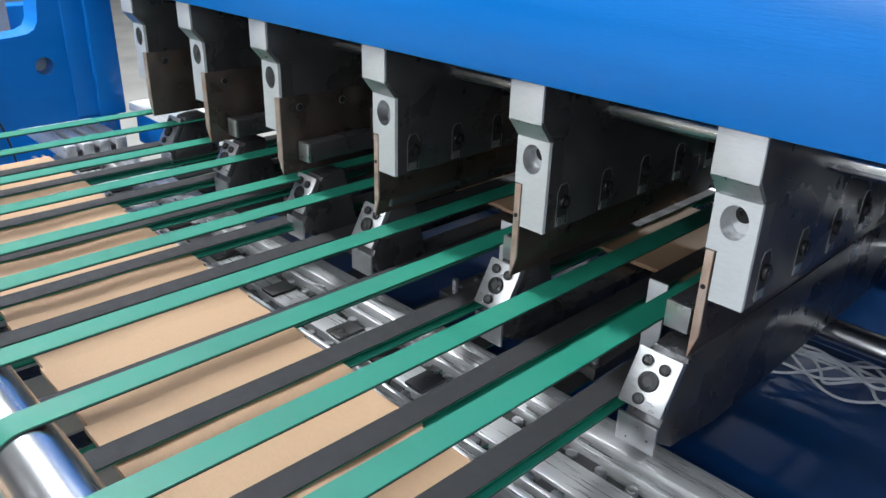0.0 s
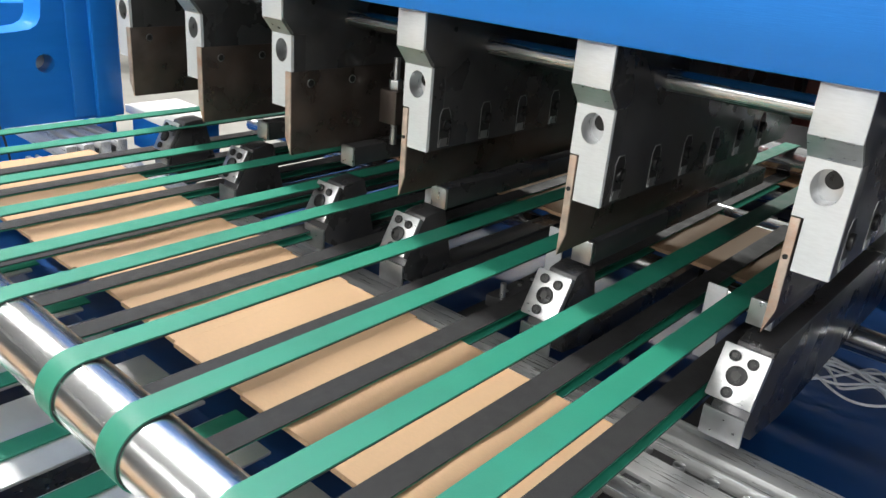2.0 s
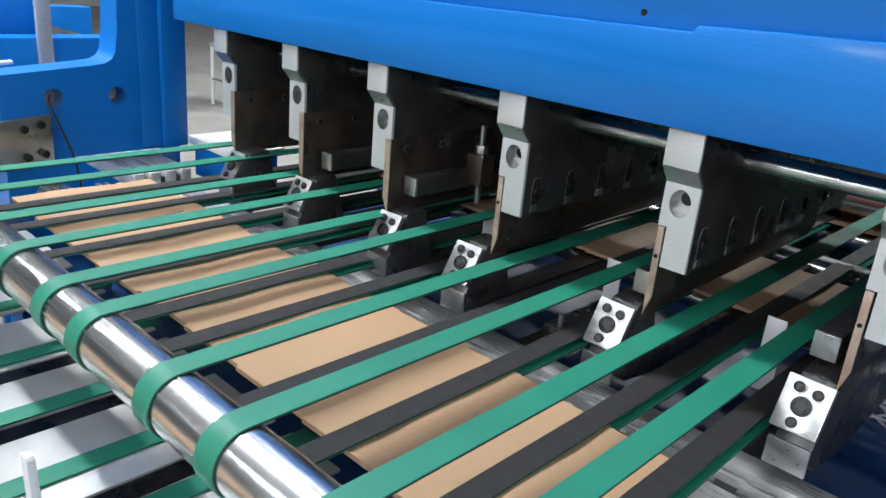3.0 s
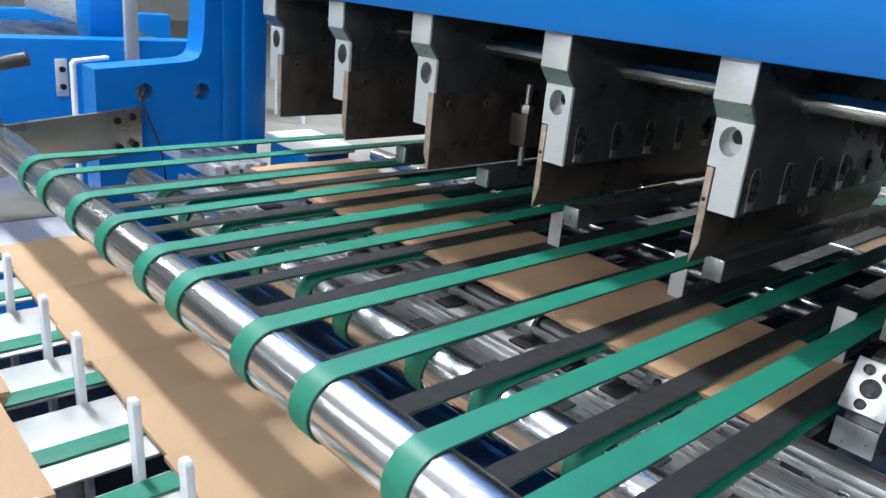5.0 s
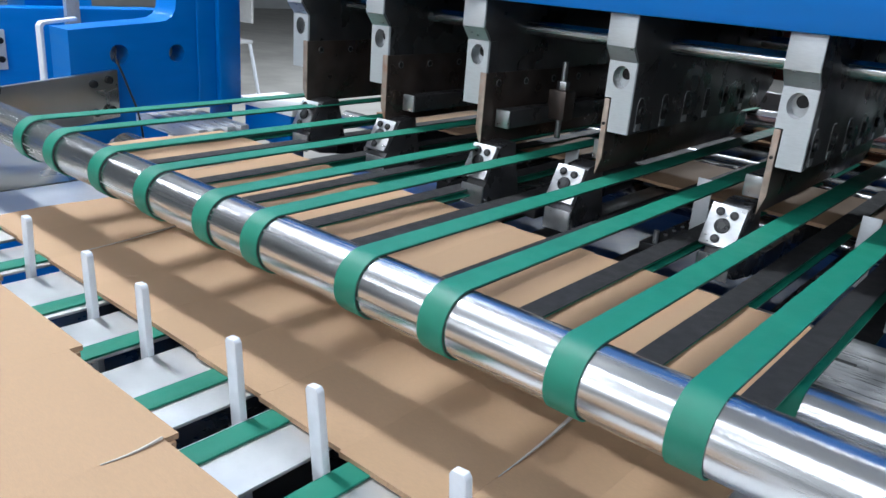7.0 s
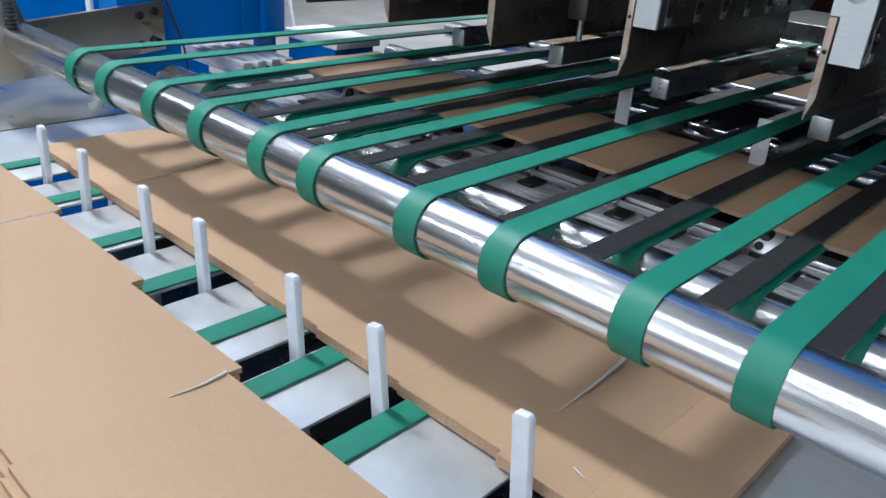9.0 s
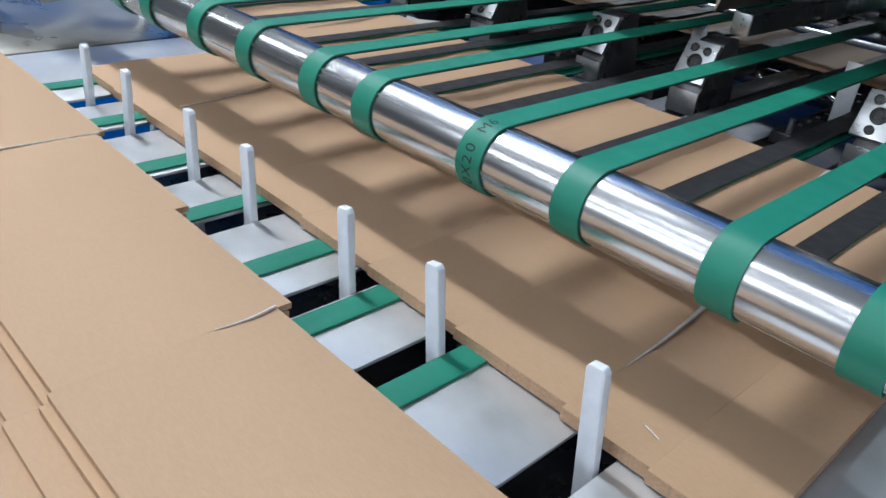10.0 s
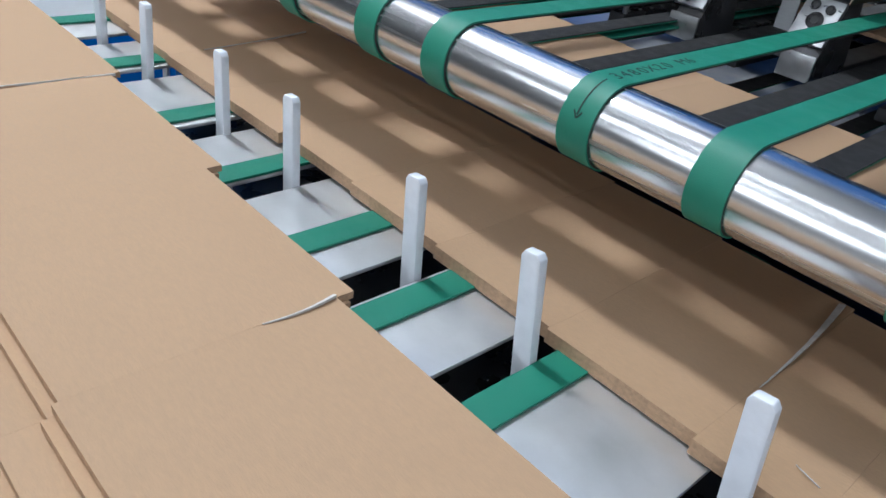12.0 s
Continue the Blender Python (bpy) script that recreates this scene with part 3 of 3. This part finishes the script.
# ---- things beyond the frame ----
def beyond():
    e = thing("second_machine", "blue machine frame with a pale roller table", "machine frame")
    part("side_plate", box(bm_new(), -1.36, -1.30, 0.02, 0.66, 0.0, 0.975, 0.004), BLUE, e)
    part("rear_plate", box(bm_new(), -2.10, -2.04, -0.2, 0.86, 0.0, 0.975, 0.004), BLUE, e)
    part("table_top", box(bm_new(), -2.04, -1.36, 0.0, 0.66, 0.93, 0.945, 0.002), OXIDE, e)
    part("cross_bar", box(bm_new(), -1.95, -1.45, 0.42, 0.47, 0.985, 1.035, 0.003), ALU, e, "bright square cross bar")
    part("bar_block", box(bm_new(), -1.47, -1.38, 0.40, 0.49, 0.96, 1.06, 0.004), BLUE, e)
    part("post_bar", box(bm_new(), -1.299, -1.285, 0.44, 0.468, 0.90, 1.12, 0.002), ALU, e)
    part("strip_plate", box(bm_new(), -1.2995, -1.292, 0.300, 0.322, 0.86, 0.935, 0.001), MILLED, e)
    for z in (0.88, 0.915):
        part("bolt", cyl(bm_new(), (-1.292, 0.311, z), (-1.286, 0.311, z), 0.006, 16), BOLT, e)
    part("roller", cyl(bm_new(), (-1.95, 0.20, 1.0), (-1.50, 0.20, 1.0), 0.03, 28), GREEN, e, "green rubber roller")
    e = thing("clamp_lever", "black clamping lever with a tapered grip", "lever")
    bm = bm_new()
    cyl(bm, (-0.92, 0.02, 0.955), (-0.86, 0.14, 0.992), 0.007, 16, r2=0.011, bevel=0.002)
    cyl(bm, (-0.92, 0.02, 0.797), (-0.92, 0.02, 0.962), 0.012, 18, bevel=0.002)
    part("grip", bm, DARK, e)
    e = thing("paper_roll_stand", "white paper and blue crate on a low stand behind the knives", "stand")
    part("sheet", box(bm_new(), -0.76, -0.62, 0.475, 0.565, 0.872, 0.884, 0.001), WHITE, e, "white paper stack")
    part("crate", box(bm_new(), -0.75, -0.63, 0.480, 0.560, 0.82, 0.871, 0.002), BLUE, e)
    part("leg", box(bm_new(), -0.71, -0.67, 0.50, 0.54, 0.0, 0.82), STEEL, e)
    e = thing("folding_chair", "grey metal chair standing on the concrete floor", "chair")
    cx, cy = -5.15, 3.05
    for x, y in ((0, 0), (0.36, 0), (0, 0.36), (0.36, 0.36)):
        part("leg", cyl(bm_new(), (cx + x * 1.15, cy + y * 1.15, 0.0), (cx + x, cy + y, 0.45), 0.014, 12), PLASTIC, e)
    part("stretcher", cyl(bm_new(), (cx, cy, 0.2), (cx + 0.38, cy, 0.2), 0.009, 10), STEEL, e)
    part("seat", box(bm_new(), cx - 0.02, cx + 0.38, cy - 0.02, cy + 0.38, 0.45, 0.475, 0.008), SHEET, e)
    part("backrest", box(bm_new(), cx - 0.02, cx + 0.38, cy + 0.36, cy + 0.385, 0.60, 0.86, 0.008), SHEET, e)
    e = thing("edge_sheet", "flat stainless edge sheet beside the delivery table", "sheet metal")
    part("sheet", box(bm_new(), -1.05, -0.705, -0.25, 0.20, 0.795, 0.798, 0.0006), GALV, e)


beyond()

# ---- delivery table ----
TABLE_Z = 0.7975
SLOT_X = (0.1335, 0.0165, -0.0725, -0.1965, -0.2870, -0.4125, -0.5050)


def post(x):
    e = thing("guide_post", "upright white nylon guide post standing in a gap of the table", "post", "guide posts")
    out = [(-0.0072, -0.10), (0.0048, -0.10), (0.0048, 0.0575), (0.0028, 0.0605), (-0.0052, 0.0605), (-0.0072, 0.0575)]
    part("blade", prism(bm_new(), out, "y", -0.003, 0.003, 0.0008), PLASTIC, e)
    return e


POSTS = [post(x) for x in SLOT_X]


def table():
    e = thing("delivery_table", "stainless delivery table of separate plates with green belts between", "table")
    spans = [(0.141, 0.40), (0.021, 0.114), (-0.0665, -0.001), (-0.192, -0.091), (-0.285, -0.215), (-0.405, -0.309), (-0.497, -0.429), (-0.70, -0.521)]
    for a, b in spans:
        part("plate", box(bm_new(), a, b, -0.55, 0.19, TABLE_Z - 0.003, TABLE_Z, 0.0008), SHEET, e)
    part("underframe", box(bm_new(), -0.75, 0.6, -0.6, 0.22, 0.60, 0.63), OXIDE, e)


table()


def low_belt(x):
    bm = bm_new()
    box(bm, x - 0.0102, x + 0.0102, -0.56, 0.20, TABLE_Z + 0.0005, TABLE_Z + 0.0025, 0.0003)
    tagged(mesh_object("table_belt", bm, GREEN), "green belt lying on the delivery table", "belt", "table belts")


for x in (0.0320, -0.0520, -0.1290, -0.2250, -0.3250, -0.4451, -0.5671):
    low_belt(x)

# ---- cardboard ----
CARDS = ((-0.592, -0.4286), (-0.4285, -0.2486), (-0.2485, -0.0776), (-0.0775, 0.1024), (0.1025, 0.217))
LENGTH = 0.174


def sheet(bm, x0, x1, y0, y1, top, thick, wave, nx=4, ny=12):
    """A corrugated board with a slightly bent surface."""
    def dent(x, y):
        u = x * 9.0
        return -wave * (0.5 + 0.3 * math.sin(y * 52 + u) + 0.2 * math.sin(y * 23 - 1.7 * u + 1.0))
    rows = {}
    for i in range(nx + 1):
        for j in range(ny + 1):
            x, y = x0 + (x1 - x0) * i / nx, y0 + (y1 - y0) * j / ny
            z = top + dent(x, y)
            rows[i, j] = bm.verts.new((x, y, z)), bm.verts.new((x, y, z - thick))
    for i in range(nx):
        for j in range(ny):
            q = [rows[i, j], rows[i + 1, j], rows[i + 1, j + 1], rows[i, j + 1]]
            bm.faces.new([v[0] for v in q])
            bm.faces.new([v[1] for v in reversed(q)])
    def skirt(a, c):
        bm.faces.new((rows[a][0], rows[a][1], rows[c][1], rows[c][0])).material_index = 1
    for i in range(nx):
        skirt((i, 0), (i + 1, 0))
        skirt((i + 1, ny), (i, ny))
    for j in range(ny):
        skirt((0, j + 1), (0, j))
        skirt((nx, j), (nx, j + 1))
    bmesh.ops.recalc_face_normals(bm, faces=bm.faces[:])
    return bm


def sliver(x0, y0, x1, y1, w, z):
    """A thin torn strip of grey paper, pointed at its first end."""
    n = 6
    bm = bm_new()
    lo, hi = [], []
    for i in range(n + 1):
        f = i / n
        x, y = x0 + (x1 - x0) * f + 0.002 * math.sin(3 * f), y0 + (y1 - y0) * f
        lo.append((bm.verts.new((x - w * f / 2 - 0.0002, y, z)), bm.verts.new((x + w * f / 2 + 0.0002, y, z))))
        hi.append((bm.verts.new((x - w * f / 2 - 0.0002, y, z + 0.0006)), bm.verts.new((x + w * f / 2 + 0.0002, y, z + 0.0012 * f + 0.0006))))
    for i in range(n):
        for q in ((hi[i][0], hi[i][1], hi[i + 1][1], hi[i + 1][0]), (lo[i][0], hi[i][0], hi[i + 1][0], lo[i + 1][0]), (lo[i][1], lo[i + 1][1], hi[i + 1][1], hi[i][1])):
            bm.faces.new(q)
    bm.faces.new((lo[n][0], lo[n][1], hi[n][1], hi[n][0]))
    bmesh.ops.recalc_face_normals(bm, faces=bm.faces[:])
    return bm


def card_batch(group):
    """Slit cards side by side, their front edges at y 0 and their top at z 0."""
    e = thing("cardboard_cards", "row of slit brown corrugated cards lying side by side", "cardboard", group)
    for i, (a, b) in enumerate(CARDS):
        mid = (a + b) / 2
        d = (0.007, 0.003, 0.004, -0.001, -0.008)[i]
        part("card", sheet(bm_new(), a, mid, d, d + LENGTH, 0, BOARD, 0.0022), [KRAFT, FLUTE], e)
        part("card", sheet(bm_new(), mid + 0.0001, b, d - 0.0025, d - 0.0025 + LENGTH, 0, BOARD, 0.0022), [KRAFT, FLUTE], e)
    part("torn_strip", sliver(0.104, 0.050, 0.096, 0.165, 0.0035, 0.0002), PAPER, e, "grey torn paper sliver along a slit")
    part("torn_strip", sliver(-0.424, 0.035, -0.440, 0.150, 0.002, 0.0002), PAPER, e, "grey torn paper sliver along a slit")
    return e


BATCH = [card_batch("card batches") for _ in range(6)]
bm = bm_new()
cyl(bm, (0.1395, 0.016, 0.0004), (0.1520, 0.011, 0.0012), 0.0003, 8)
part("staple", bm, STEEL, BATCH[3], "loose bright wire staple")


def stack():
    layers = ((-0.36, 0.003, -0.008), (-0.355, -0.003, -0.006), (-0.352, 0.003, -0.007), (-0.2300, -0.002, -0.004), (-0.2140, 0.002, -0.003), (-0.2090, 0.0, 0.0))
    for k, (back, dx, dy) in enumerate(layers):
        e = thing("stacked_cards", "flat brown corrugated cards stacked on the table", "cardboard", "stacked cards")
        top = TABLE_Z + 0.003 + 0.0042 * (k + 1)
        for a, b, o, u in ((-0.62, -0.3565, -0.055, 0.004), (-0.3535, -0.1925, -0.063, 0.001), (-0.1924, -0.0465, -0.073, 0.0), (-0.0464, 0.25, -0.083, -0.0025)):
            part("card", sheet(bm_new(), a + dx, b + dx, back + u, o + dy, top, 0.0041, 0.0009, 8, 10), [KRAFT, FLUTE], e)
    part("torn_strip", sliver(-0.3660, -0.2080, -0.3545, -0.0600, 0.0035, TABLE_Z + 0.0272), PAPER, e, "grey paper showing in a slit")
    part("torn_strip", sliver(-0.0459, -0.1231, -0.0471, -0.0840, 0.0022, TABLE_Z + 0.0282), PAPER, e, "grey paper showing in a slit")


stack()


# ---- writing on the belts ----
def on_belt(x, s):
    """A pose on the upper belts' outer face, s metres past the top of the front roller: x across, y along the belt."""
    r = RR + BT + 0.00012
    if s >= 0:
        return pose(x, RY + s, RZ + r)
    a = -s / r
    if a <= math.pi:
        return pose(x, RY - r * math.sin(a), RZ + r * math.cos(a), math.degrees(a))
    return pose(x, RY + (a - math.pi) * r, RZ - r, 180)


MARKS = []


def mark(name, data, belt, s):
    ob = new(name, data)
    ob.parent = BELTS[belt]
    MARKS.append((ob, BELT_X[belt], s))


def belt_marks():
    for i, c in enumerate("3480X20 M6"):
        if c == " ":
            continue
        cu = bpy.data.curves.new("printed_character", "FONT")
        cu.body, cu.size, cu.extrude, cu.align_x, cu.align_y = c, 0.0112, 0.00004, "CENTER", "CENTER"
        cu.materials.append(INK)
        spin = new("printed_character")
        spin.parent = BELTS[3]
        ob = new("ink", cu)
        ob.parent = spin
        ob.matrix_local = pose(0, 0, 0, 0, 0, 90)
        MARKS.append((spin, BELT_X[3], 0.004 + 0.0078 * i))
    for i in range(8):
        me = mesh_object("printed_arrow", box(bm_new(), -0.0004, 0.0004, -0.0017, 0.0017, -0.0001, 0.0001), INK)
        me.parent = BELTS[3]
        MARKS.append((me, BELT_X[3], -0.006 - 0.0032 * i))
    bm = bm_new()
    for w in (-1, 1):
        t = box(bmesh.new(), -0.0004, 0.0004, -0.0022, 0.0022, -0.0001, 0.0001)
        bmesh.ops.transform(t, matrix=pose(w * 0.0013, 0.0014, 0, 0, 0, w * -36), verts=t.verts)
        join(bm, t)
    me = mesh_object("arrow_head", bm, INK)
    me.parent = BELTS[3]
    MARKS.append((me, BELT_X[3], -0.0315))
    for i, n in enumerate((0.006, 0.004, 0.006, 0.005, 0.006, 0.003, 0.006)):
        me = mesh_object("printed_bar", box(bm_new(), -n / 2, n / 2, -0.0010, 0.0010, -0.0001, 0.0001), INK)
        me.parent = BELTS[0]
        MARKS.append((me, BELT_X[0], 0.190 + 0.006 * i))


belt_marks()


# ---- motion ----
def motions():
    # the press swings down and back over the dies, once in four seconds
    swing = ((0.0, 0.048, -0.031), (0.25, 0.035, -0.019), (0.5, 0.0195, -0.006), (0.75, 0.005, 0.002), (1.0, -0.005, 0.0055), (1.25, -0.006, 0.006), (1.5, -0.005, 0.0055), (1.75, -0.002, 0.004), (2.0, 0.003, 0.0005), (2.25, 0.013, -0.009), (2.5, 0.025, -0.0195), (2.75, 0.036, -0.029), (3.0, 0.046, -0.037), (3.25, 0.052, -0.0405), (3.5, 0.055, -0.042), (3.75, 0.053, -0.038))
    rows = sorted((c * 4 + p, dy, dz) for c in range(4) for p, dy, dz in swing if c * 4 + p <= 12.01)
    # the third stroke comes earlier and reaches farther forward
    rows = [r for r in rows if not 7.6 < r[0] < 10.7] + [(7.75, 0.040, -0.030), (8.0, 0.015, -0.008), (8.25, -0.008, 0.004), (8.5, -0.016, 0.006), (8.75, -0.026, 0.007), (9.0, -0.032, 0.008), (9.25, -0.030, 0.007), (9.5, -0.024, 0.006), (9.75, -0.014, 0.005), (10.0, -0.005, 0.003), (10.5, 0.018, -0.014)]
    rows.sort()
    walk(PRESS, [(t, pose(0, dy, dz)) for t, dy, dz in rows])
    # the dies between the boards draw back before a batch comes, dip while it passes over them and come forward again
    dip = ((0.0, 0.026, 0.0), (0.5, 0.024, 0.0), (0.76, 0.018, 0.0), (0.90, 0.010, -0.062), (1.20, 0.002, -0.062), (1.36, 0.0, 0.0), (3.3, 0.0, 0.0))
    rows = sorted((c * 4 + p, b, g) for c in range(4) for p, b, g in dip if c * 4 + p <= 12.01)
    rows = sorted([r for r in rows if not 7.9 < r[0] < 10.5] + [(8.0, 0.0, 0.0), (8.55, 0.0, 0.0), (8.7, 0.0, -0.062), (9.08, 0.0, -0.062), (9.22, 0.0, 0.0)])
    for ob in DIES[1:]:
        walk(ob, [(t, pose(0, b, g)) for t, b, g in rows])
    # a batch waits under the knives, runs out on the belts, creeps, tips over the roller and drops on the table
    cycle = [(-3.5, 1.05, 0, 0), (-3.0, 0.86, 0, 0), (-2.5, 0.72, 0, 0), (-2.0, 0.66, 0, 0), (-1.0, 0.625, 0, 0), (0.0, 0.62, 0, 0), (0.25, 0.61, 0, 0), (0.5, 0.546, 0, 0), (0.75, 0.450, 0, 0), (1.0, 0.350, 0, 0), (1.25, 0.272, 0, 0), (1.5, 0.222, 0, 0), (1.75, 0.182, 0, 0), (2.0, 0.158, 0, 0), (2.5, 0.150, 0, 0), (3.2, 0.142, 0, 0), (3.9, 0.128, 0, 0), (4.0, 0.112, 0, 0), (4.15, 0.090, 0, 0), (4.3, 0.063, -0.0085, 2.5), (4.5, 0.032, -0.0245, 7), (4.65, 0.018, -0.043, 9), (4.8, 0.012, -0.061, 6), (4.95, 0.011, 0, 0), (5.4, 0.011, 0, 0)]
    for k, ob in enumerate(BATCH):
        start = -8.0 + 4.0 * k
        rest = TABLE_Z + 0.003 + BOARD * max(1, k - 1)
        rows = []
        for p, y, dz, tip in cycle:
            z = BOARD_TOP + dz if p < 4.9 else rest
            # this batch drops sooner and faster
            early = {4.15: 0.12, 4.3: 0.14, 4.5: 0.16, 4.65: 0.27, 4.8: 0.36, 4.95: 0.43}.get(p, 0) if k == 3 else 0
            late = 0.026 if k == 2 and 0.9 < p < 1.9 else 0   # and this one runs out a little later
            rows.append((start + p - early, pose(0, y + late, z, tip, 0, 0)))
        if k == 0:   # already on the pile
            rows = [(0.0, pose(0, -0.455, TABLE_Z + 0.0072)), (12.0, pose(0, -0.455, TABLE_Z + 0.0072))]
        if k == 1:   # carried off to the pile once the posts are down
            rows += [(1.55, pose(0, 0.011, rest)), (1.75, pose(0, -0.09, rest + 0.026)), (2.0, pose(0, -0.235, TABLE_Z + 0.036)), (2.2, pose(0, -0.40, TABLE_Z + 0.030)), (2.35, pose(0, -0.455, TABLE_Z + 0.0114))]
        inside = [r for r in rows if 0 < r[0] < 12]
        before = [r for r in rows if r[0] <= 0]
        after = [r for r in rows if r[0] >= 12]
        walk(ob, [(0.0, before[-1][1] if before else rows[0][1]), *inside, (12.0, after[0][1] if after else rows[-1][1])])
    # the printed marks ride on the belts, as fast as the boards
    run = [(8.0, -0.750), (8.25, -0.660), (8.5, -0.535), (8.75, -0.420), (9.0, -0.318), (9.25, -0.235), (9.5, -0.172), (9.75, -0.108), (10.0, -0.078), (10.25, -0.076), (10.5, -0.074), (11.0, -0.067), (11.5, -0.060), (11.75, -0.030), (12.0, 0.0)]
    fine = [(a + (c - a) * q / 4, u + (v - u) * q / 4) for (a, u), (c, v) in zip(run, run[1:]) for q in range(4)] + [run[-1]]
    for ob, x, s in MARKS:
        walk(ob, [(0.0, on_belt(x, s - 0.75)), *((t, on_belt(x, s + u)) for t, u in fine)])
    for x, lean, ob in zip(SLOT_X, (-6, -8, -5, -3, -2, 4, 3), POSTS):
        walk(ob, [(t, pose(x, -0.010, TABLE_Z + dz, 0, lean, 0)) for t, dz in ((0.0, 0), (1.3, 0), (1.5, -0.06), (2.05, -0.06), (2.3, 0), (12.0, 0))])


motions()
